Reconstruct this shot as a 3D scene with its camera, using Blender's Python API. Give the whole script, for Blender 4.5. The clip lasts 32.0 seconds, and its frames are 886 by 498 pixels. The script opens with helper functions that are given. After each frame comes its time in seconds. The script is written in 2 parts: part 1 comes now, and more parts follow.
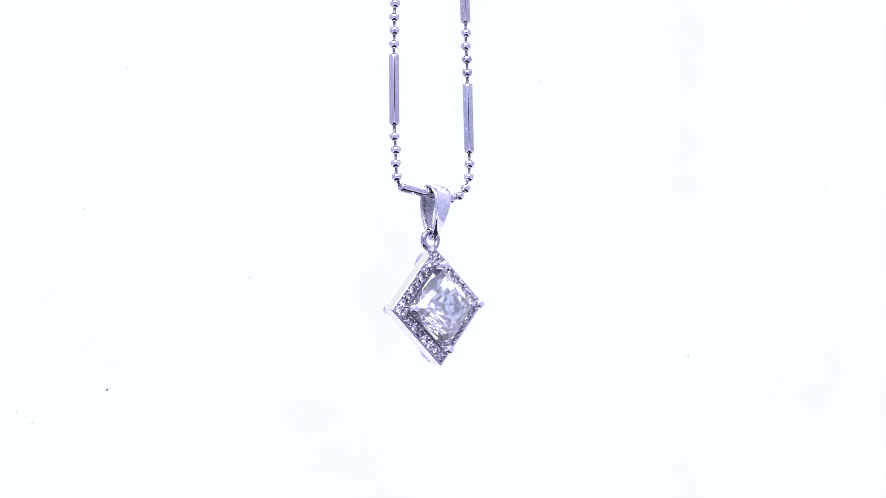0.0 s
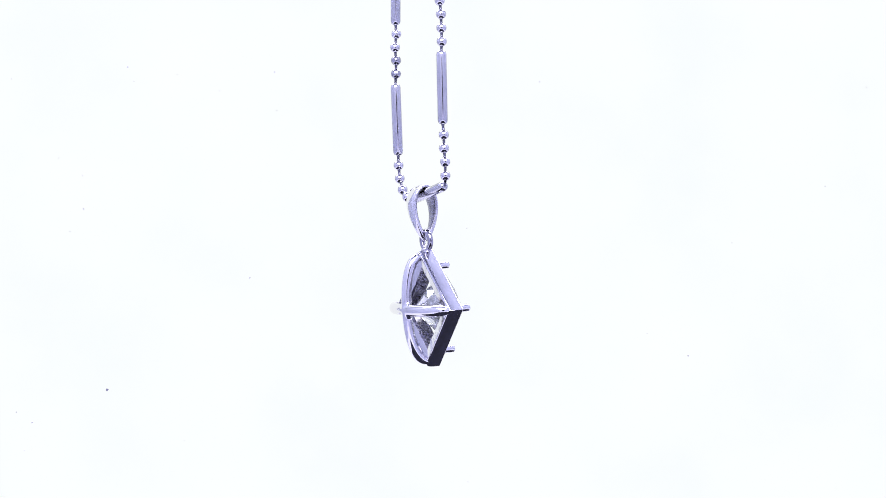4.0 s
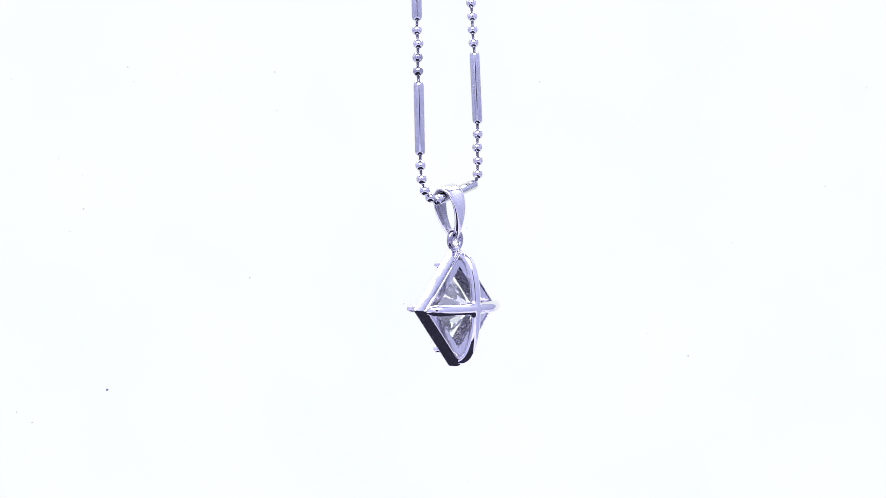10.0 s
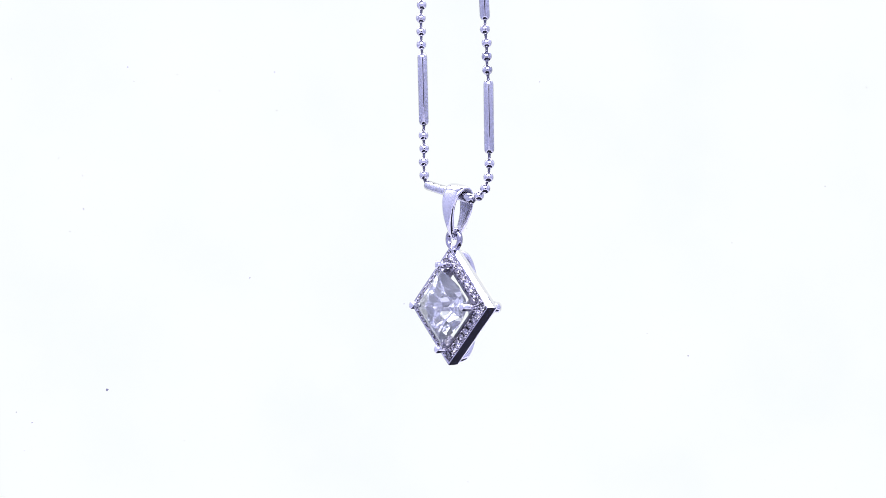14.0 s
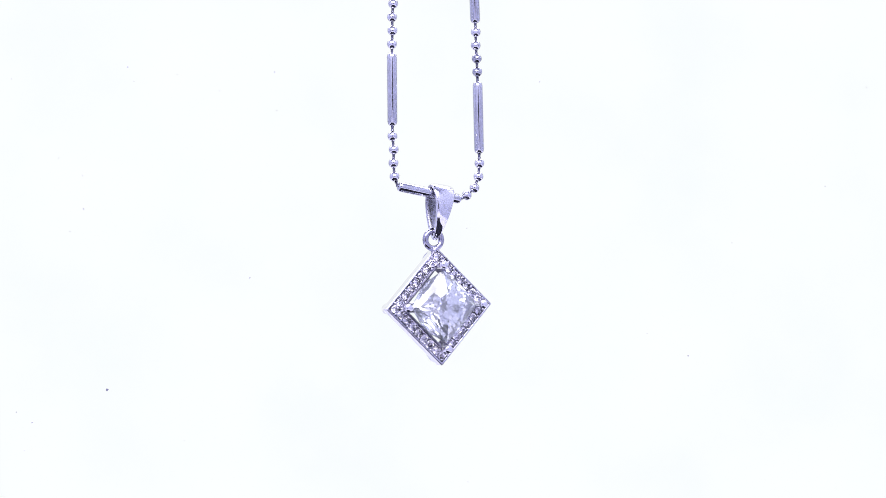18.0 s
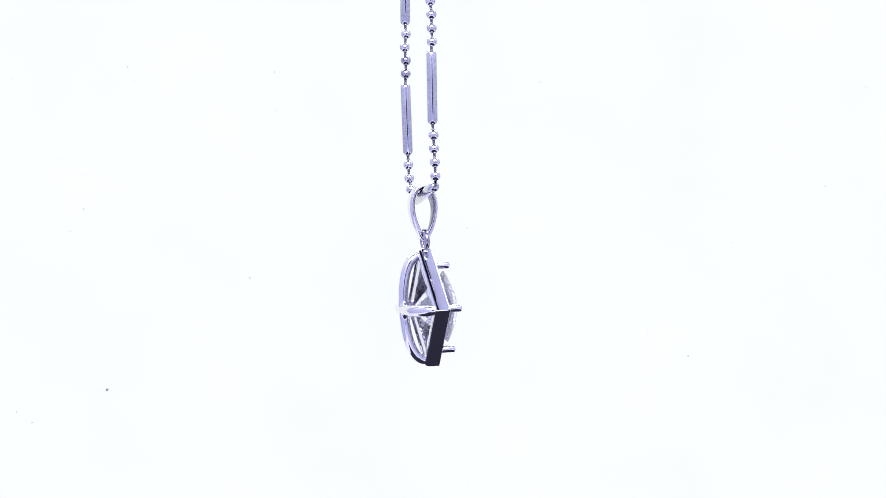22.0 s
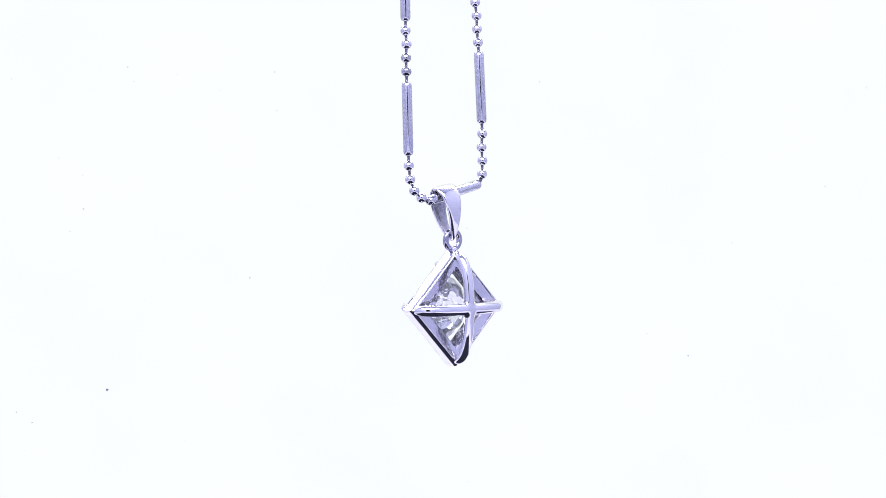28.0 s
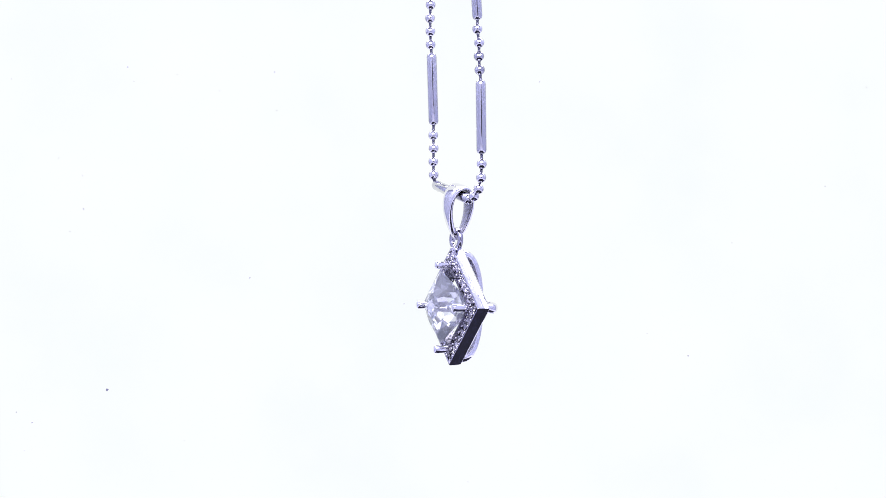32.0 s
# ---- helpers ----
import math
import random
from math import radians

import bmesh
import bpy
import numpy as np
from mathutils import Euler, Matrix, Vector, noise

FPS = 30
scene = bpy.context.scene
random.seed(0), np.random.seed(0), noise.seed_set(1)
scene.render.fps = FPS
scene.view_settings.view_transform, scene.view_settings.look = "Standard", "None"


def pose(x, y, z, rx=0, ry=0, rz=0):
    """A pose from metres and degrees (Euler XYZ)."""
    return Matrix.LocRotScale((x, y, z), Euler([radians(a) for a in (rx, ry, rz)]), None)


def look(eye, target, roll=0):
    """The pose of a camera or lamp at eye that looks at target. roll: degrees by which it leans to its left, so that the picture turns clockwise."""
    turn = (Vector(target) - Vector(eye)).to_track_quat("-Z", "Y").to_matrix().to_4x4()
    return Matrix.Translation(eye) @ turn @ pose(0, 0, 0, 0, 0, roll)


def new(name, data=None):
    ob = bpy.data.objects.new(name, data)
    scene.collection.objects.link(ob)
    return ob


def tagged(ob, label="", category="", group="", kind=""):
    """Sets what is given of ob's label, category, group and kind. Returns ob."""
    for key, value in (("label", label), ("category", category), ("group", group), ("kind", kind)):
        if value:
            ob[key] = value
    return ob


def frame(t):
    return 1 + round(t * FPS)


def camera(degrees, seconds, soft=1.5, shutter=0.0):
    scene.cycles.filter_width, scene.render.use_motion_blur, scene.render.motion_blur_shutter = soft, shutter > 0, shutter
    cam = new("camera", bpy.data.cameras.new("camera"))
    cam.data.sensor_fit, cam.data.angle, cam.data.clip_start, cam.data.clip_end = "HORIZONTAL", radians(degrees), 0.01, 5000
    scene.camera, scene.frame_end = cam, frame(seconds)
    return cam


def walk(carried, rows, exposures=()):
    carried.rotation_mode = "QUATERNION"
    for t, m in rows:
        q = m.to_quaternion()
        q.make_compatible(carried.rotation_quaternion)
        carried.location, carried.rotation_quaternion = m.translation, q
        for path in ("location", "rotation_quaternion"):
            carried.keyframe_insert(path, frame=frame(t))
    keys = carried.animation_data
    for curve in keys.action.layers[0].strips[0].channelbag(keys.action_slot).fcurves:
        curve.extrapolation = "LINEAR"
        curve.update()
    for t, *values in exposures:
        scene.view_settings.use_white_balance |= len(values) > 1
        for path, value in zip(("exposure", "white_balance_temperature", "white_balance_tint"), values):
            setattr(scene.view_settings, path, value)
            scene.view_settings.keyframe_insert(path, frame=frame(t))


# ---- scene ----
# Lengths of the jewellery are written in millimetres and brought to metres by MM.
MM = 0.001
LIFT = 0.110          # height of the turning axis origin in the world
TURN = 19.3046        # degrees a second
FRONT_AT = 16.577     # seconds at which the pendant faces the lens

cam = camera(17.03, 32.0, soft=0.82)
CAM_POSE = pose(0.000169, -0.339772, LIFT + 0.012452, 87.900, 1.446, -0.053)
walk(cam, [(0.0, CAM_POSE), (32.0, CAM_POSE)], exposures=[(0.0, 0.0), (32.0, 0.0)])

# ---- world and light ----
world = bpy.data.worlds.new("world")
scene.world = world
world.use_nodes = True
world.node_tree.nodes["Background"].inputs[0].default_value = (0.30, 0.28, 0.42, 1)
world.node_tree.nodes["Background"].inputs[1].default_value = 0.05


# Area lamps added out of view above, to brighten the box and the metal.
def led_strip(eye, target, length, width, power):
    lamp = bpy.data.lights.new("led_strip", "AREA")
    lamp.shape, lamp.size, lamp.size_y = "RECTANGLE", length, width
    lamp.energy, lamp.color = power, (1.0, 0.98, 1.0)
    new("led_strip", lamp).matrix_world = look(eye, target)


led_strip((0.0, 0.075, 0.280), (0.0, -0.16, 0.06), 0.28, 0.08, 1.1)
led_strip((0.0, -0.235, 0.292), (0.0, -0.225, 0.0), 0.30, 0.24, 1.1)


# ---- materials ----
def node_mat(name):
    m = bpy.data.materials.new(name)
    m.use_nodes = True
    nt = m.node_tree
    return m, nt, nt.nodes["Principled BSDF"], nt.nodes["Material Output"]


def add_noise(nt, scale, detail=4.0):
    tc = nt.nodes.new("ShaderNodeTexCoord")
    nz = nt.nodes.new("ShaderNodeTexNoise")
    nz.inputs["Scale"].default_value, nz.inputs["Detail"].default_value = scale, detail
    nt.links.new(tc.outputs["Object"], nz.inputs["Vector"])
    return nz.outputs["Fac"]


def ramp(nt, fac, stops):
    r = nt.nodes.new("ShaderNodeValToRGB")
    while len(r.color_ramp.elements) < len(stops):
        r.color_ramp.elements.new(0.5)
    for e, (at, col) in zip(r.color_ramp.elements, stops):
        e.position, e.color = at, (*col, 1)
    nt.links.new(fac, r.inputs[0])
    return r.outputs[0]


def bump(nt, bsdf, fac, strength, distance):
    b = nt.nodes.new("ShaderNodeBump")
    b.inputs["Strength"].default_value, b.inputs["Distance"].default_value = strength, distance
    nt.links.new(fac, b.inputs["Height"])
    nt.links.new(b.outputs[0], bsdf.inputs["Normal"])


def metal(name, dark, light, rough, grain, relief, grime=0.0, waves=0.0):
    """Polished metal with soft tone changes and fine relief; grime: how much sparse dark tarnish spots it;
    waves: how far hand polishing has left its faces uneven, in micrometres over two millimetres."""
    m, nt, b, out = node_mat(name)
    b.inputs["Metallic"].default_value = 1.0
    fine = add_noise(nt, grain)
    wide = add_noise(nt, grain / 9)
    tone = ramp(nt, wide, [(0.3, dark), (0.7, light)])
    if grime:
        spots = ramp(nt, add_noise(nt, grain * 1.3, 3.0), [(0.62, (0, 0, 0)), (0.70, (grime,) * 3)])
        blend = nt.nodes.new("ShaderNodeMixRGB")
        blend.inputs[2].default_value = (0.10, 0.09, 0.12, 1)
        nt.links.new(spots, blend.inputs[0])
        nt.links.new(tone, blend.inputs[1])
        tone = blend.outputs[0]
    nt.links.new(tone, b.inputs["Base Color"])
    nt.links.new(ramp(nt, fine, [(0.35, (rough * 0.6,) * 3), (0.75, (rough * 1.5,) * 3)]), b.inputs["Roughness"])
    bump(nt, b, fine, relief, 0.00004)
    if waves:
        swell = nt.nodes.new("ShaderNodeBump")
        swell.inputs["Strength"].default_value, swell.inputs["Distance"].default_value = 1.0, waves * 1e-6
        nt.links.new(add_noise(nt, 330, 1.0), swell.inputs["Height"])
        last = b.inputs["Normal"].links[0].from_node
        nt.links.new(swell.outputs[0], last.inputs["Normal"])
    return m


def cloth(name, dark, light, scale):
    m, nt, b, out = node_mat(name)
    b.inputs["Roughness"].default_value = 0.9
    b.inputs["Specular IOR Level"].default_value = 0.15
    nt.links.new(ramp(nt, add_noise(nt, scale), [(0.3, dark), (0.7, light)]), b.inputs["Base Color"])
    bump(nt, b, add_noise(nt, scale * 30), 0.2, 0.0004)
    return m


def gem(name, ior, tint, whitening):
    """Clear glass with whitish diffuse mixed in, imitating the stone's bright glare; last argument: its share."""
    m, nt, b, out = node_mat(name)
    g = nt.nodes.new("ShaderNodeBsdfGlass")
    g.inputs["IOR"].default_value, g.inputs["Roughness"].default_value = ior, 0.0
    g.inputs["Color"].default_value = (*tint, 1)
    added_white, added_white_through = nt.nodes.new("ShaderNodeBsdfDiffuse"), nt.nodes.new("ShaderNodeBsdfTranslucent")
    added_white.inputs["Color"].default_value = added_white_through.inputs["Color"].default_value = (0.87, 0.90, 1.0, 1)
    both, mix = nt.nodes.new("ShaderNodeMixShader"), nt.nodes.new("ShaderNodeMixShader")
    nt.links.new(added_white.outputs[0], both.inputs[1])
    nt.links.new(added_white_through.outputs[0], both.inputs[2])
    mix.inputs[0].default_value = whitening
    nt.links.new(g.outputs[0], mix.inputs[1])
    nt.links.new(both.outputs[0], mix.inputs[2])
    nt.links.new(mix.outputs[0], out.inputs["Surface"])
    nt.nodes.remove(b)
    return m


WHITE_GOLD = metal("polished_white_gold", (0.80, 0.79, 0.85), (0.88, 0.87, 0.92), 0.05, 900, 0.05, 0.0, 60)
CHAIN_GOLD = metal("chain_white_gold", (0.56, 0.56, 0.62), (0.67, 0.67, 0.72), 0.07, 1500, 0.06, 0.0, 60)
LOOP_GOLD = metal("dulled_white_gold", (0.38, 0.37, 0.46), (0.54, 0.53, 0.62), 0.10, 1400, 0.2, 0.4)
BEAD_GOLD = metal("bead_white_gold", (0.66, 0.65, 0.71), (0.77, 0.76, 0.81), 0.08, 1200, 0.25, 0.5)
TARNISHED_GOLD = metal("tarnished_white_gold", (0.34, 0.34, 0.41), (0.60, 0.60, 0.67), 0.12, 1500, 0.5, 0.9)
LINK_GOLD = metal("dark_link_white_gold", (0.12, 0.12, 0.18), (0.24, 0.24, 0.31), 0.2, 2500, 0.2)
CAST_GOLD = metal("cast_white_gold", (0.34, 0.34, 0.40), (0.60, 0.59, 0.67), 0.40, 3500, 1.0, 0.8)
WELL_GOLD = metal("satin_white_gold", (0.24, 0.23, 0.30), (0.36, 0.35, 0.42), 0.34, 3000, 0.4, 0.3)
PAVE_GOLD = metal("bead_set_white_gold", (0.46, 0.44, 0.55), (0.72, 0.70, 0.79), 0.16, 2600, 0.8, 0.75)
WAVY_GOLD = metal("rippled_white_gold", (0.70, 0.68, 0.78), (0.84, 0.83, 0.90), 0.12, 1000, 0.30, 0.35, 45)
DIAMOND = gem("clear_diamond", 2.25, (0.975, 0.98, 1.0), 0.12)
MELEE = gem("small_diamond", 2.42, (0.98, 0.97, 1.0), 0.0)
LAVENDER = cloth("lavender_grey_cloth", (0.375, 0.388, 0.525), (0.415, 0.428, 0.565), 14)
FRONT_CLOTH = cloth("white_front_cloth", (0.44, 0.44, 0.56), (0.49, 0.49, 0.61), 13)
SIDE_CLOTH = cloth("white_side_cloth", (0.52, 0.515, 0.63), (0.57, 0.565, 0.68), 12)
BLACK_MAT = cloth("black_velvet", (0.006, 0.006, 0.012), (0.010, 0.010, 0.019), 40)
PALE_SPECK = cloth("pale_dust", (0.42, 0.40, 0.52), (0.55, 0.53, 0.64), 3000)
SPECK = cloth("grey_dust", (0.16, 0.15, 0.24), (0.24, 0.23, 0.34), 3000)


def backlit():
    m, nt, b, out = node_mat("backlit_white_acrylic")
    b.inputs["Base Color"].default_value = (0.01, 0.01, 0.01, 1)
    b.inputs["Roughness"].default_value = 0.7
    b.inputs["Specular IOR Level"].default_value = 0.0
    soft = add_noise(nt, 42, 6.0)
    col = ramp(nt, soft, [(0.30, (0.940, 0.980, 0.995)), (0.50, (0.968, 1.0, 1.0)), (0.75, (0.985, 1.0, 1.0))])
    nt.links.new(col, b.inputs["Emission Color"])
    b.inputs["Emission Strength"].default_value = 0.990
    return m


BACKLIT = backlit()


# ---- building helpers ----
def mesh_of(name, bm, material, smooth=0.0):
    """A mesh from a bmesh in millimetres; smooth: the angle in degrees under which edges are shaded smooth."""
    bmesh.ops.scale(bm, vec=(MM, MM, MM), verts=bm.verts)
    bmesh.ops.recalc_face_normals(bm, faces=bm.faces)
    me = bpy.data.meshes.new(name)
    if smooth:
        for f in bm.faces:
            f.smooth = True
        for e in bm.edges:
            e.smooth = len(e.link_faces) == 2 and e.calc_face_angle(0) < radians(smooth)
    bm.to_mesh(me)
    bm.free()
    me.materials.append(material)
    return me


def part(name, bm, material, parent, label="", smooth=0.0):
    ob = new(name, mesh_of(name, bm, material, smooth))
    ob.parent = parent
    return tagged(ob, label) if label else ob


def piece(name, me, parent, m):
    """One of many alike parts, on shared mesh data, at the pose m (metres)."""
    ob = new(name, me)
    ob.parent = parent
    ob.matrix_basis = m
    return ob


def slab(x0, y0, z0, x1, y1, z1, bevel=0.0):
    bm = bmesh.new()
    bmesh.ops.create_cube(bm, size=1)
    for v in bm.verts:
        v.co = Vector((x0 + (v.co.x + 0.5) * (x1 - x0), y0 + (v.co.y + 0.5) * (y1 - y0), z0 + (v.co.z + 0.5) * (z1 - z0)))
    if bevel:
        bmesh.ops.bevel(bm, geom=bm.edges[:], offset=bevel, segments=2, affect="EDGES", profile=0.5)
    return bm


def lathe(profile, turns=20, axis="z"):
    """Turns (radius, height) pairs round the z axis; ends of radius 0 close to a point."""
    bm = bmesh.new()
    rings = []
    for r, h in profile:
        if r < 1e-6:
            rings.append([bm.verts.new((0, 0, h))])
        else:
            rings.append([bm.verts.new((r * math.cos(2 * math.pi * k / turns), r * math.sin(2 * math.pi * k / turns), h)) for k in range(turns)])
    for a, b in zip(rings, rings[1:]):
        for k in range(turns):
            j = (k + 1) % turns
            if len(a) == 1 and len(b) > 1:
                bm.faces.new((a[0], b[j], b[k]))
            elif len(b) == 1 and len(a) > 1:
                bm.faces.new((a[k], a[j], b[0]))
            elif len(a) > 1:
                bm.faces.new((a[k], a[j], b[j], b[k]))
    return bm


def line_inside(ob, centre, material, across):
    """Gives the faces that look towards the centre (mm) a second material, the unpolished inside."""
    me = ob.data
    me.materials.append(material)
    c = Vector(centre) * MM
    for f in me.polygons:
        to = c - f.center
        to[across] = 0.0
        if f.normal.dot(to.normalized()) > 0.15:
            f.material_index = 1
    return ob


def sweep(path, section, closed):
    """Skins sections along a path. section(k) gives points already in space for path index k."""
    bm = bmesh.new()
    rings = [[bm.verts.new(p) for p in section(k)] for k in range(len(path))]
    n = len(rings[0])
    pairs = list(zip(rings, rings[1:])) + ([(rings[-1], rings[0])] if closed else [])
    for a, b in pairs:
        for i in range(n):
            j = (i + 1) % n
            bm.faces.new((a[i], a[j], b[j], b[i]))
    if not closed:
        bm.faces.new(rings[0])
        bm.faces.new(list(reversed(rings[-1])))
    return bm


def rounded(a, b, power=2.6, n=20):
    """A rounded oblong cross-section with half-axes a and b."""
    pts = []
    for k in range(n):
        c, s = math.cos(2 * math.pi * k / n), math.sin(2 * math.pi * k / n)
        pts.append((a * math.copysign(abs(c) ** (2 / power), c), b * math.copysign(abs(s) ** (2 / power), s)))
    return pts


def section_ring(section, bevel=0.0):
    """A square frame standing on its corner, from a cross-section of (half-diagonal, y) pairs."""
    bm = bmesh.new()
    way = [(0, 1), (1, 0), (0, -1), (-1, 0)]
    rings = [[bm.verts.new((r * x, y, r * z)) for x, z in way] for r, y in section]
    for p, q in zip(rings, rings[1:] + rings[:1]):
        for i in range(4):
            j = (i + 1) % 4
            bm.faces.new((p[i], p[j], q[j], q[i]))
    if bevel:
        bmesh.ops.bevel(bm, geom=bm.edges[:], offset=bevel, segments=2, affect="EDGES", profile=0.5)
    return bm


def hull(points):
    bm = bmesh.new()
    for p in points:
        bm.verts.new(p)
    bmesh.ops.convex_hull(bm, input=bm.verts)
    loose = [v for v in bm.verts if not v.link_faces]
    if loose:
        bmesh.ops.delete(bm, geom=loose, context="VERTS")
    bmesh.ops.dissolve_limit(bm, angle_limit=radians(0.8), verts=bm.verts, edges=bm.edges)
    return bm


# ---- the light box ----
def setting(name, bm, material, label):
    ob = new(name, mesh_of(name, bm, material))
    ob.location.z = LIFT
    return tagged(ob, label, name.split("_")[0], kind="structure")


setting("backdrop", slab(-160, 140, -110, 160, 150, 190), BACKLIT, "backlit plain white acrylic backdrop panel")
setting("floor", slab(-160, -370, -85, 160, 150, -75), SIDE_CLOTH, "white cloth floor of the light box")
setting("ceiling", slab(-160, -370, 190, 160, 150, 200), LAVENDER, "pale lavender cloth ceiling of the light box")
setting("wall_left", slab(-170, -370, -120, -160, 150, 200), LAVENDER, "pale lavender cloth side of the light box")
setting("wall_right", slab(160, -370, -120, 170, 150, 200), LAVENDER, "pale lavender cloth side of the light box")


SLOT_X = 46   # the opening lies off the lens's line


def front_wall():
    """The unseen front cloth; its upright oblong opening stands in for the dark mirrored beside the lens."""
    bm = bmesh.new()
    outer = []
    corners = [(170, -120), (170, 200), (-170, 200), (-170, -120)]
    for (xa, za), (xb, zb) in zip(corners, corners[1:] + corners[:1]):
        outer += [(xa + (xb - xa) * k / 16, za + (zb - za) * k / 16) for k in range(16)]
    inner = []
    for x, z in outer:
        a = math.atan2((z - 46) / 96, (x - SLOT_X) / 58)
        c, d = math.cos(a), math.sin(a)
        inner.append((SLOT_X + 58 * math.copysign(abs(c) ** 0.6, c), 46 + 96 * math.copysign(abs(d) ** 0.6, d)))
    loops = [[bm.verts.new((x, y, z)) for x, z in ring] for ring, y in ((outer, -370), (inner, -370), (inner, -380), (outer, -380))]
    n = len(outer)
    for a, b in zip(loops, loops[1:] + loops[:1]):
        for k in range(n):
            bm.faces.new((a[k], a[(k + 1) % n], b[(k + 1) % n], b[k]))
    return bm


setting("wall_front", front_wall(), FRONT_CLOTH, "unseen white cloth front, its slot added for a dark reflection")

# unseen dark sheet, added so that the slot mirrors as a dark oblong
setting("wall_behind", slab(-330, -480, -160, 330, -470, 240), BLACK_MAT, "unseen dark sheet added behind the slot for a dark reflection")


def skewed_mat():
    """An unseen velvet mat, added for dark reflections; its back edge runs aslant to place them."""
    bm = slab(-84, -165, 0, 84, 52, 2, 0.5)
    for v in bm.verts:
        v.co.y += 0.22 * v.co.x
    return bm


def turning_hub():
    """The dark drum under the ceiling from which the chain hangs: a stepped disc with a short spindle."""
    return lathe([(0, 190), (29, 190), (29, 184), (27.5, 182.5), (9, 182.5), (8, 181), (8, 178.5), (7, 177.5), (0, 177.5)], 40)


hub_ob = new("turning_hub", mesh_of("turning_hub", turning_hub(), BLACK_MAT, 35))
hub_ob.location = (-0.022, -0.008, LIFT)
tagged(hub_ob, "dark round motor drum under the ceiling that turns the chain", "motor")

mat_ob = new("base_mat", mesh_of("base_mat", skewed_mat(), BLACK_MAT))
mat_ob.location.z = LIFT - 0.075
tagged(mat_ob, "unseen black velvet mat on the white floor, added for dark reflections", "mat")


# ---- chain ----
BAR_R, BEAD_R, BAR_L = 0.59, 0.60, 8.40


def bar_mesh():
    h, r = BAR_L / 2, BAR_R
    prof = [(0, -h), (r * 0.34, -h), (r * 0.66, -h + 0.06), (r * 0.88, -h + 0.2), (r, -h + 0.48)]
    prof += [(a, -b) for a, b in reversed(prof)]
    return mesh_of("bar", lathe(prof, 48), CHAIN_GOLD, 50)


def bead_mesh():
    prof = [(BEAD_R * math.sin(math.pi * k / 12), -BEAD_R * math.cos(math.pi * k / 12)) for k in range(13)]
    prof[0], prof[-1] = (0, -BEAD_R), (0, BEAD_R)
    return mesh_of("bead", lathe(prof, 28), BEAD_GOLD, 80)


def dented_bead_mesh():
    """A bead knocked out of shape, its skin dull and tarnished."""
    prof = [(BEAD_R * math.sin(math.pi * k / 12), -BEAD_R * math.cos(math.pi * k / 12)) for k in range(13)]
    prof[0], prof[-1] = (0, -BEAD_R), (0, BEAD_R)
    bm = lathe(prof, 28)
    rng = random.Random(21)
    for _ in range(7):
        d = Vector((rng.uniform(-1, 1), rng.uniform(-1, 1), rng.uniform(-0.6, 0.6))).normalized()
        limit = BEAD_R * rng.uniform(0.88, 0.96)
        for v in bm.verts:
            over = v.co.dot(d) - limit
            if over > 0:
                v.co -= d * over * 1.15
    return mesh_of("bead", bm, TARNISHED_GOLD, 45)


def link_mesh():
    """A waisted pin one unit long, scaled by its own mesh only: two lengths are made."""
    return {n: mesh_of("link", lathe([(0.21, -n / 2), (0.16, -n / 4), (0.145, 0), (0.17, n / 4), (0.22, n / 2)], 10), LINK_GOLD, 60)
            for n in (0.62, 0.86)}


def along(p, q):
    """The pose (metres) midway between p and q (mm), its z axis along them."""
    p, q = Vector(p), Vector(q)
    rot = (q - p).to_track_quat("Z", "Y").to_matrix().to_4x4()
    return Matrix.Translation((p + q) / 2 * MM) @ rot


CROSS_L, CROSS_R = Vector((-4.58, 1.72, 7.36)), Vector((3.68, 1.98, 5.58))


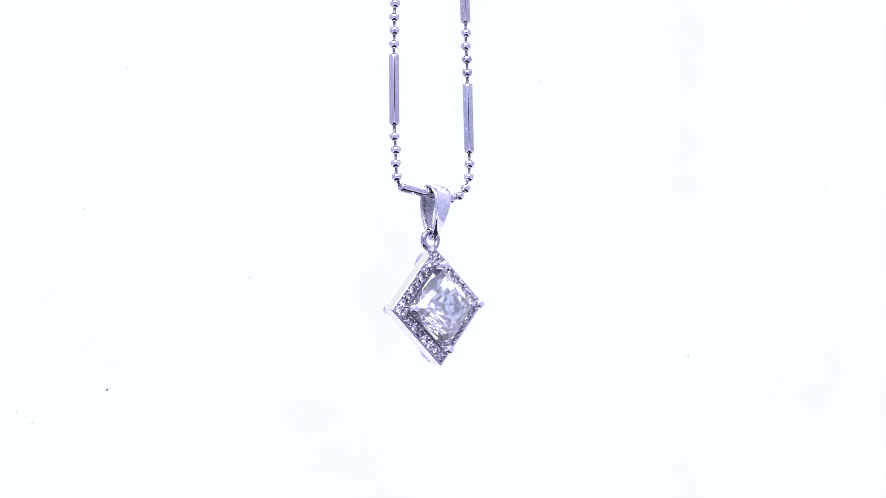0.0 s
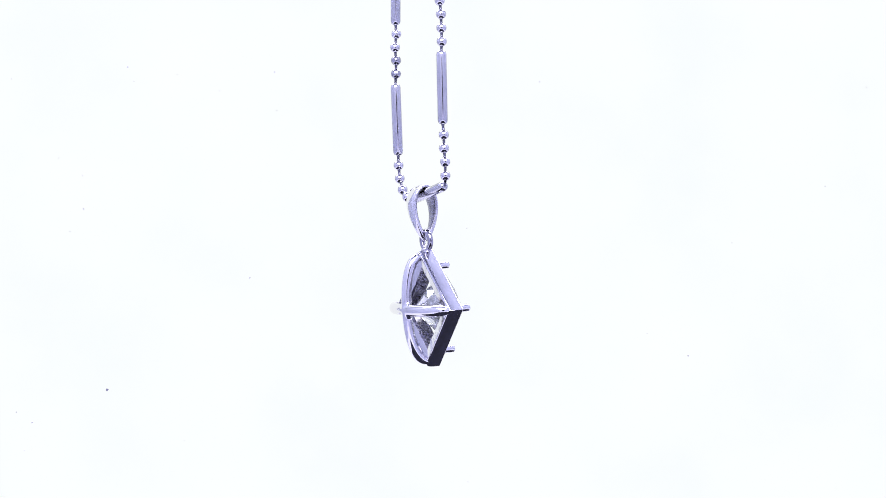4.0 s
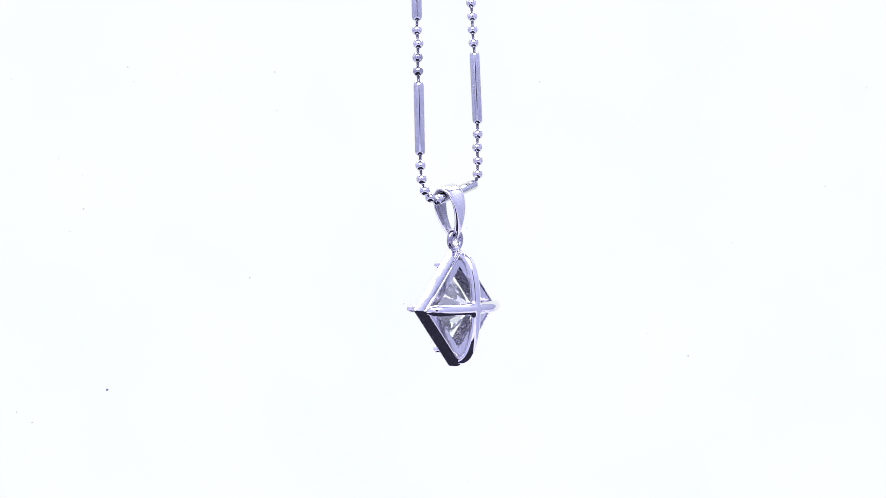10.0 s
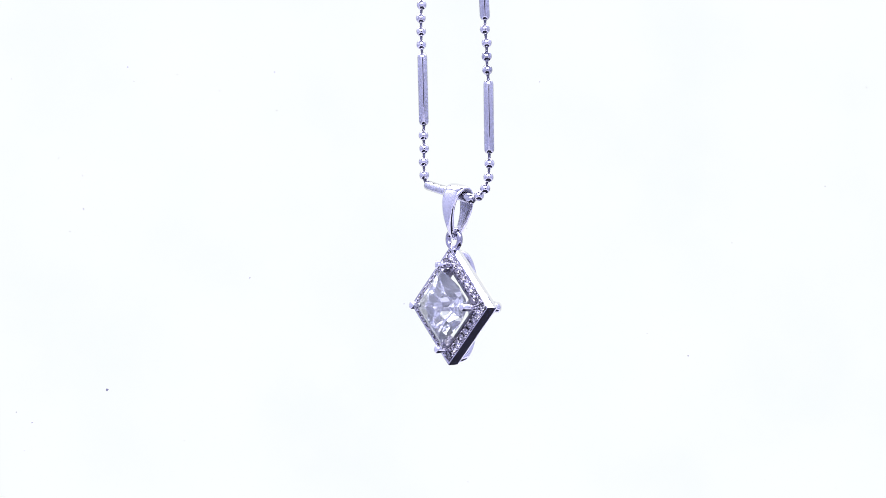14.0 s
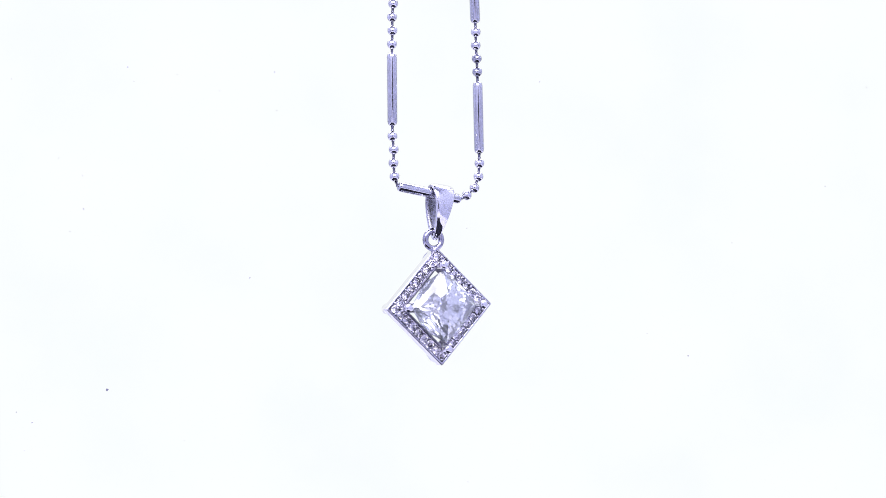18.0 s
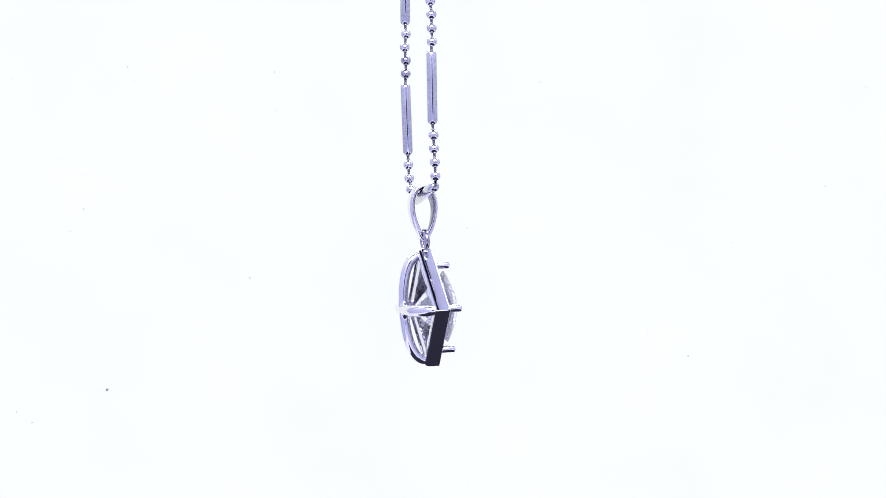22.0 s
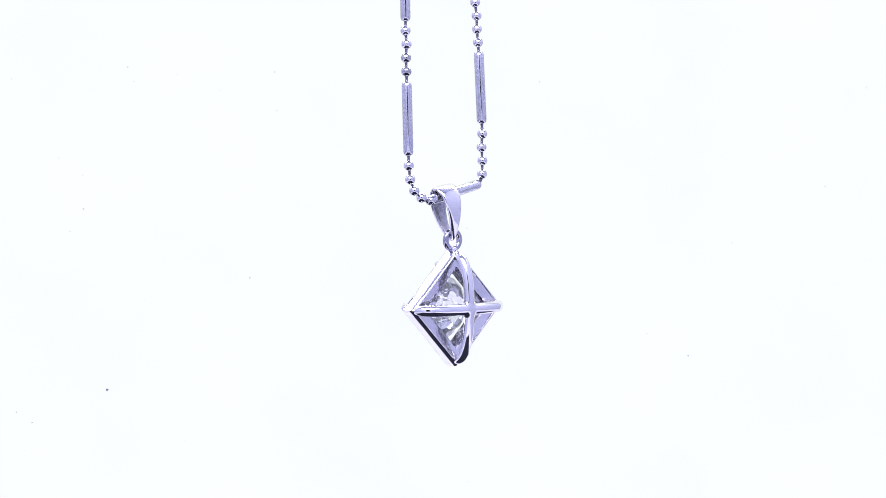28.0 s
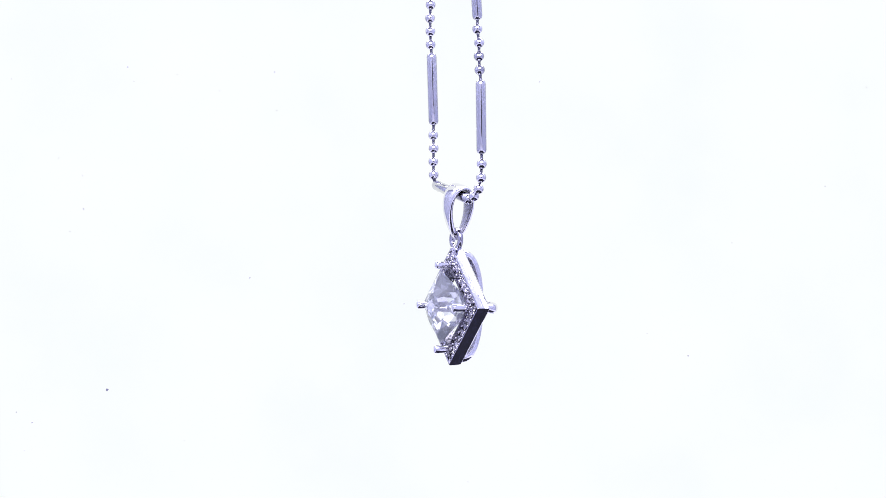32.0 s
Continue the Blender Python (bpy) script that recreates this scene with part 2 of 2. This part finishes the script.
def build_chain():
    chain = new("chain")
    tagged(chain, "polished white gold bead and bar chain hanging in a long loop", "chain")
    bar, bead, dented, links = bar_mesh(), bead_mesh(), dented_bead_mesh(), link_mesh()
    rng = random.Random(4)

    def link(p, q):
        p, q = Vector(p), Vector(q)
        n = min(links, key=lambda k: abs(k - (q - p).length))
        piece("link", links[n], chain, along(p, q))

    def join(a, ra, b, rb):
        way = (b - a).normalized()
        link(a + way * (ra - 0.06), b - way * (rb - 0.06))

    piece("bar", bar, chain, along(CROSS_L, CROSS_R))
    for end, beads, low, up, hook in (
        (CROSS_L, [(-4.90, 1.79, 8.48), (-4.98, 1.82, 10.03), (-4.87, 1.86, 11.57), (-4.98, 1.90, 13.10)], (-4.919, 1.957, 14.27), (-4.792, 1.856, 22.58), (1.3, -2.6, 190)),
        (CROSS_R, [(4.50, 1.98, 6.04), (5.57, 2.02, 6.86), (6.15, 2.06, 8.16), (6.33, 2.09, 9.70)], (6.341, 2.096, 10.82), (6.405, 2.181, 19.14), (2.0, -1.0, 190)),
    ):
        prev, r = end, 0.0
        first, last = (0.97, 1.26) if end is CROSS_L else (1.12, 1.02)
        for b in beads:
            b = Vector(b)
            piece("bead", bead, chain, Matrix.Translation(b * MM))
            join(prev, r, b, BEAD_R)
            prev, r = b, BEAD_R
        low, up, hook = Vector(low), Vector(up), Vector(hook)
        way = (up - low).normalized()
        while True:
            join(prev, r, low, 0.0)
            piece("bar", bar, chain, along(low, low + way * BAR_L))
            prev, r = low + way * BAR_L, 0.0
            if prev.z > 178:
                break
            way = (hook - prev).normalized()
            low = prev
            for k in range(4):
                b = low + way * (first + 1.535 * k) + Vector((rng.uniform(-0.08, 0.08), rng.uniform(-0.08, 0.08), 0))
                hurt = end is CROSS_R and k < 2 and low.z < 25
                ob = piece("bead", dented if hurt else bead, chain, Matrix.Translation(b * MM) @ pose(0, 0, 0, 0, 0, 70 * k))
                if hurt:
                    tagged(ob, "dented and tarnished bead")
                join(prev, r, b, BEAD_R)
                prev, r = b, BEAD_R
            low = low + way * (first + 1.535 * 3 + last)
    return chain


CHAIN = build_chain()


# ---- pendant ----
CENTRE = Vector((0.02, 1.60, -6.67))   # the middle of the square, in the turning frame
LEAN = -2.6                            # degrees by which its lower corner hangs forward
HALF = 6.84                            # half-diagonal of the square


def cage_band(horizontal):
    """One arched band over the back, from corner to corner."""
    n, path = 48, []
    width, thick = (0.66, 0.57) if horizontal else (0.62, 0.57)
    reach, deep, base = 5.98, 2.28, 0.76
    for k in range(n + 1):
        a = math.pi * k / n
        c, s = math.cos(a), math.sin(a)
        path.append(Vector((reach * math.copysign(abs(c) ** (2 / 2.3), c), base + deep * abs(s) ** (2 / 2.3), 0)))
    sec = rounded(thick, width, 2.05)

    def section(k):
        t = (path[min(k + 1, n)] - path[max(k - 1, 0)]).normalized()
        nrm = Vector((-t.y, t.x, 0))
        out = []
        taper = min(1.0, 0.68 + 0.7 * math.sin(math.pi * k / n) ** 0.8)
        for u, w in sec:
            w *= taper
            p = path[k] + nrm * u * (0.55 + 0.45 * taper) + Vector((0, 0, w))
            out.append(p if horizontal else Vector((p.z, p.y, p.x)))
        return out
    return sweep(path, section, False)


def band_crossing():
    """The fillet where the two bands run into each other: both vaults melted together, seen in plan as a cross with hollow corners."""
    reach, deep, base, power, wide, thick, soft = 5.98, 2.28, 0.76, 2.3, 0.615, 0.578, 0.55
    turns, steps, far = 96, 14, 1.55

    def crest(u):
        c = min(1.0, abs(u) / reach) ** (power / 2)
        return base + deep * math.sqrt(1 - c * c) ** (2 / power)

    def inset(x, z):
        a, b = abs(x), abs(z)
        k = max(soft - abs(a - b), 0) / soft
        return min(a, b) - k * k * soft / 4

    bm = bmesh.new()
    sheets = []
    for side in (1, -1):
        tip = bm.verts.new((0, crest(0) + side * thick, 0))
        rings = []
        for i in range(1, steps + 1):
            ring = []
            for j in range(turns):
                a = 2 * math.pi * j / turns
                c, d = math.cos(a), math.sin(a)
                out = far
                while out > 0.1 and inset(out * c, out * d) > wide:
                    out -= 0.01
                r = out * math.sin(math.pi / 2 * i / steps)
                x, z = r * c, r * d
                w = min(1.0, max(0.0, inset(x, z)) / wide)
                ring.append(bm.verts.new((x, crest(x) + crest(z) - crest(0) + side * (thick - 0.03 * (r / far) ** 3) * math.sqrt(1 - w * w), z)))
            rings.append(ring)
        for j in range(turns):
            bm.faces.new((tip, rings[0][j], rings[0][(j + 1) % turns]))
        for p, q in zip(rings, rings[1:]):
            for j in range(turns):
                bm.faces.new((p[j], q[j], q[(j + 1) % turns], p[(j + 1) % turns]))
        sheets.append(rings[-1])
    for j in range(turns):
        bm.faces.new((sheets[0][j], sheets[1][j], sheets[1][(j + 1) % turns], sheets[0][(j + 1) % turns]))
    bmesh.ops.remove_doubles(bm, verts=bm.verts, dist=1e-4)
    return bm


def princess():
    """A square brilliant standing on its corner, cut facet by facet: table towards -y, point towards +y."""
    bm = slab(-5, -2.85, -5, 5, 2.6, 5)
    rng = random.Random(8)

    def cut(azimuth, slope, radius, y, below):
        """A facet through (radius, y) on the azimuth; slope: degrees from the girdle plane."""
        a, g = radians(azimuth), radians(slope)
        no = Vector((math.cos(a) * math.sin(g), math.cos(g) * (1 if below else -1), math.sin(a) * math.sin(g)))
        at = Vector((radius * math.cos(a), y, radius * math.sin(a)))
        made = bmesh.ops.bisect_plane(bm, geom=bm.verts[:] + bm.edges[:] + bm.faces[:], dist=1e-5, plane_co=at, plane_no=no, clear_outer=True)
        rim = [e for e in made["geom_cut"] if isinstance(e, bmesh.types.BMEdge)]
        if len(rim) > 2:
            bmesh.ops.contextual_create(bm, geom=rim)

    side = 3.36
    chevrons = []
    for k in range(10):
        u = k / 9
        chevrons.append((1.8 + 32.0 * u, 54.0 - 12.0 * u ** 1.15, side - 2.75 * u, -1.10 + 3.15 * u - 0.28 * u * u))
    for k in range(4):
        cut(45 + 90 * k, 90, side, 0, True)
        cut(90 * k, 90, 4.74, 0, True)
    for k in range(4):
        s = 45 + 90 * k
        for d in (-1, 1):
            for turn, slope, r, y in chevrons:
                # the chevrons meet on the line from the culet to the middle of the side
                cut(s + d * turn + rng.uniform(-2.5, 2.5), slope + rng.uniform(-2.0, 2.0), r * math.cos(radians(turn)), y, True)
            for turn, slope, r, y in ((2.4, 52.0, side, -1.50), (6.7, 36.0, 2.92, -2.06), (15.0, 22.0, 2.30, -2.50)):
                cut(s + d * turn, slope + rng.uniform(-0.5, 0.5), r * math.cos(radians(turn)), y, False)
        for d, slope, r, y in ((13, 31, 3.80, -2.12), (24, 25, 3.10, -2.46), (5, 42, 4.58, -1.60)):
            cut(90 * k + d, slope, r, y, False)
            cut(90 * k - d, slope + 0.8, r, y, False)
    return bm


def brilliant(r):
    pts = []
    for k in range(8):
        for off, rad, y in ((0, 0.50, -0.36), (0.5, 0.78, -0.25), (0, 1.0, -0.03), (0.5, 1.0, 0.03), (0.0, 0.52, 0.47)):
            a = 2 * math.pi * (k + off) / 8
            pts.append((r * rad * math.cos(a), r * y, r * rad * math.sin(a)))
    pts.append((0, r * 0.82, 0))
    return hull(pts)


def prong():
    prof = [(0.42, 0.0), (0.43, 1.5), (0.45, 1.9), (0.47, 2.40), (0.43, 2.52), (0.33, 2.60), (0, 2.63)]
    bm = lathe([(0, 0)] + prof, 18)
    bmesh.ops.rotate(bm, verts=bm.verts, cent=(0, 0, 0), matrix=Matrix.Rotation(radians(90), 3, "X"))
    return bm


def jump_ring(big, tube):
    n = 40
    path = [Vector((big * math.cos(2 * math.pi * k / n), 0, big * math.sin(2 * math.pi * k / n))) for k in range(n)]
    sec = rounded(tube, tube * 0.94, 2.0, 14)

    def section(k):
        out = path[k].normalized()
        return [path[k] + out * u + Vector((0, w, 0)) for u, w in sec]
    return sweep(path, section, True)


def bail():
    """A folded tapering strip: a drop seen from the side, wide at the top and narrow at the foot."""
    n, tall, deep, path = 72, 5.98, 1.63, []
    for k in range(n):
        a = 2 * math.pi * (k + 0.5) / n
        path.append(Vector((0, deep * math.sin(a) * abs(math.sin(a / 2)) ** 0.62, tall / 2 * (1 - math.cos(a)))))

    def section(k):
        t = (path[(k + 1) % n] - path[k - 1]).normalized()
        nrm = Vector((0, -t.z, t.y))
        v = path[k].z / tall
        half = 0.30 + 1.12 * v ** 0.9
        return [path[k] + nrm * u + Vector((w, 0, 0)) for u, w in rounded(0.31, half, 2.8, 36)]
    return sweep(path, section, True)


def rough_plate():
    """The plate round the opening at the back, left as cast: its surface ripples and its inner edge is ragged."""
    bm = section_ring([(HALF - 0.50, 0.86), (5.04, 0.80), (4.72, 0.775), (4.70, 0.42), (HALF - 0.46, 0.62)])
    bmesh.ops.subdivide_edges(bm, edges=[e for e in bm.edges if e.calc_length() > 3], cuts=30, use_grid_fill=True)
    rng = random.Random(17)
    for v in bm.verts:
        reach = abs(v.co.x) + abs(v.co.z)
        if reach < 5.0:
            v.co.x *= 1 + rng.uniform(-0.022, 0.022)
            v.co.z *= 1 + rng.uniform(-0.022, 0.022)
            v.co.y += rng.uniform(-0.03, 0.02)
        elif reach < 5.2:
            v.co.x *= 1 + rng.uniform(-0.008, 0.008)
            v.co.z *= 1 + rng.uniform(-0.008, 0.008)
    return bm


def rim_face(frame_ob):
    """The front of the frame is worked with a graver, not polished."""
    frame_ob.data.materials.append(PAVE_GOLD)
    frame_ob.data.materials.append(CAST_GOLD)
    for f in frame_ob.data.polygons:
        if f.normal.y < -0.5:
            f.material_index = 2 if f.center.y > -0.2 * MM else 1


def build_pendant():
    pendant = new("pendant")
    tagged(pendant, "white gold square halo pendant with a large princess-cut diamond", "pendant")
    # the hollow square box: side walls, pierced front plate, inner collar
    part("halo_frame", section_ring([(HALF, -0.65), (HALF - 0.02, 0.20), (HALF - 0.06, 0.54), (HALF - 0.12, 0.78), (HALF - 0.22, 0.95), (HALF - 0.40, 1.05), (HALF - 0.56, 1.04), (HALF - 0.55, 0.70), (5.15, 0.25), (4.72, 0.25), (4.72, -0.64),
                                     (5.02, -0.64), (5.10, 0.02), (HALF - 0.50, 0.05), (HALF - 0.36, -0.70), (HALF - 0.12, -0.74)], 0.08), WHITE_GOLD, pendant, "polished square frame with a channel for the small stones", 24)
    rim_face(pendant.children[0])
    even = pendant.children[0].modifiers.new("weighted_normal", "WEIGHTED_NORMAL")
    even.keep_sharp, even.weight = True, 60
    part("back_plate", rough_plate(), WAVY_GOLD, pendant, "sloping plate with a ragged inner edge behind the small stones", 40)
    part("collar", section_ring([(4.93, -0.98), (4.78, 0.55), (4.42, 0.55), (4.62, -0.98)], 0.04), WELL_GOLD, pendant, "grey unpolished inner collar under the large stone")
    line_inside(part("cage_band", cage_band(True), WHITE_GOLD, pendant, "arched band across the open back", 50), (0, 0.6, 0), CAST_GOLD, 2)
    line_inside(part("cage_band", cage_band(False), WHITE_GOLD, pendant, "arched band down the open back", 50), (0, 0.6, 0), CAST_GOLD, 0)
    line_inside(part("band_crossing", band_crossing(), WHITE_GOLD, pendant, "rounded crossing of the two arched bands", 60), (0, 0.6, 0), CAST_GOLD, 2)
    part("centre_stone", princess(), DIAMOND, pendant, "large clear princess-cut diamond").location.y = -0.12 * MM
    part("loop_seat", slab(-0.34, -0.42, HALF - 0.75, 0.34, 0.62, HALF + 0.06, 0.14), WHITE_GOLD, pendant, "small block under the loop", 40)
    pm = mesh_of("prong", prong(), WHITE_GOLD, 60)
    for x, z, sunk in ((0, 4.74, 0.28), (4.74, 0, 0.0), (0, -4.95, 0.28), (-4.74, 0, 0.42)):
        piece("prong", pm, pendant, Matrix.Translation(Vector((x, sunk - 0.35, z)) * MM))
    stone = mesh_of("halo_stone", brilliant(0.49), MELEE)
    bead = mesh_of("setting_bead", lathe([(0.0, -0.22), (0.155, -0.155), (0.22, 0), (0.155, 0.155), (0, 0.22)], 10), PAVE_GOLD, 80)
    mid, per = 5.74, 8
    way = [Vector((0, 0, 1)), Vector((1, 0, 0)), Vector((0, 0, -1)), Vector((-1, 0, 0))]
    rng = random.Random(11)
    for i in range(4):
        a, b = way[i] * mid, way[(i + 1) % 4] * mid
        out = (a + b).normalized()
        for k in range(per):
            p = a + (b - a) * (k / per)
            piece("halo_stone", stone, pendant,
                  Matrix.Translation((p + Vector((0, -0.62, 0))) * MM) @ pose(0, 0, 0, rng.uniform(-15, 15), rng.uniform(0, 45), rng.uniform(-15, 15)))
            q = a + (b - a) * ((k + 0.5) / per)
            for side in (-0.50, 0.41):
                piece("setting_bead", bead, pendant, Matrix.Translation((q + out * side + Vector((0, -0.61, 0))) * MM))
    ring_ob = part("loop", jump_ring(1.02, 0.36), LOOP_GOLD, pendant, "small round loop", 60)
    ring_ob.location = Vector((-0.04, 0.0, 7.72)) * MM
    return pendant


PENDANT = build_pendant()
BAIL = new("bail", mesh_of("bail", bail(), WHITE_GOLD, 40))
line_inside(BAIL, (0, 0, 3.2), CAST_GOLD, 0)
tagged(BAIL, "polished tapering white gold bail threaded on the chain", "bail")


# ---- dust on the backdrop ----
def dust():
    rng = random.Random(3)
    spots = [(-54.95, -26.63, 0.20), (-50.11, 25.62, 0.11), (-57.93, 2.84, 0.11), (-67.32, -31.67, 0.11), (-31.31, -9.02, 0.11),
             (-26.36, 24.2, 0.10), (39.57, -23.5, 0.12), (16.49, 21.56, 0.10), (-61.71, 11.19, 0.07), (-69.01, 24.18, 0.08),
             (4.1, -1.84, 0.08), (-6.38, -13.88, 0.10), (-60.24, -0.77, 0.08), (32.95, -19.66, 0.07), (69.36, 19.32, 0.08),
             (62.35, 3.47, 0.08), (-68.74, -36.15, 0.07), (3.26, -43.14, 0.07), (-49.16, 23.31, 0.07),
             (-42.15, 24.24, 0.06), (-35.34, 21.41, 0.06), (-26.16, 17.97, 0.07), (-57.94, 8.22, 0.07), (-69.83, -29.91, 0.08),
             (-42.69, -35.27, 0.06), (47.05, -5.34, 0.07)]
    for x, z, r in spots:
        bm = bmesh.new()
        bmesh.ops.create_icosphere(bm, subdivisions=2, radius=r)
        for v in bm.verts:
            v.co *= rng.uniform(0.75, 1.25)
            v.co.y *= 0.5
        ob = new("dust_speck", mesh_of("dust_speck", bm, SPECK if r > 0.15 else PALE_SPECK))
        ob.location = Vector((x, 140 - r * 0.3, z)) * MM + Vector((0, 0, LIFT))
        tagged(ob, "dark speck of dust stuck on the backdrop" if r > 0.15 else "tiny pale grey speck of dust stuck on the backdrop", "dust", "specks on the backdrop")


dust()


# ---- what turns ----
def motions():
    """The chain with the pendant turns evenly about one upright axis."""
    base = Matrix.Translation((0, 0, LIFT))
    hang = Matrix.Translation(CENTRE * MM) @ pose(0, 0, 0, LEAN, 0, 0)
    clip = Matrix.Translation(Vector((0.15, 1.92, 1.22)) * MM) @ pose(0, 0, 0, 0, 9.5, 0)
    times = [0.5 * k for k in range(65)]
    turn = {t: base @ pose(0, 0, 0, 0, 0, TURN * (t - FRONT_AT)) for t in times}
    walk(CHAIN, [(t, turn[t]) for t in times])
    walk(PENDANT, [(t, turn[t] @ hang) for t in times])
    walk(BAIL, [(t, turn[t] @ clip) for t in times])


motions()
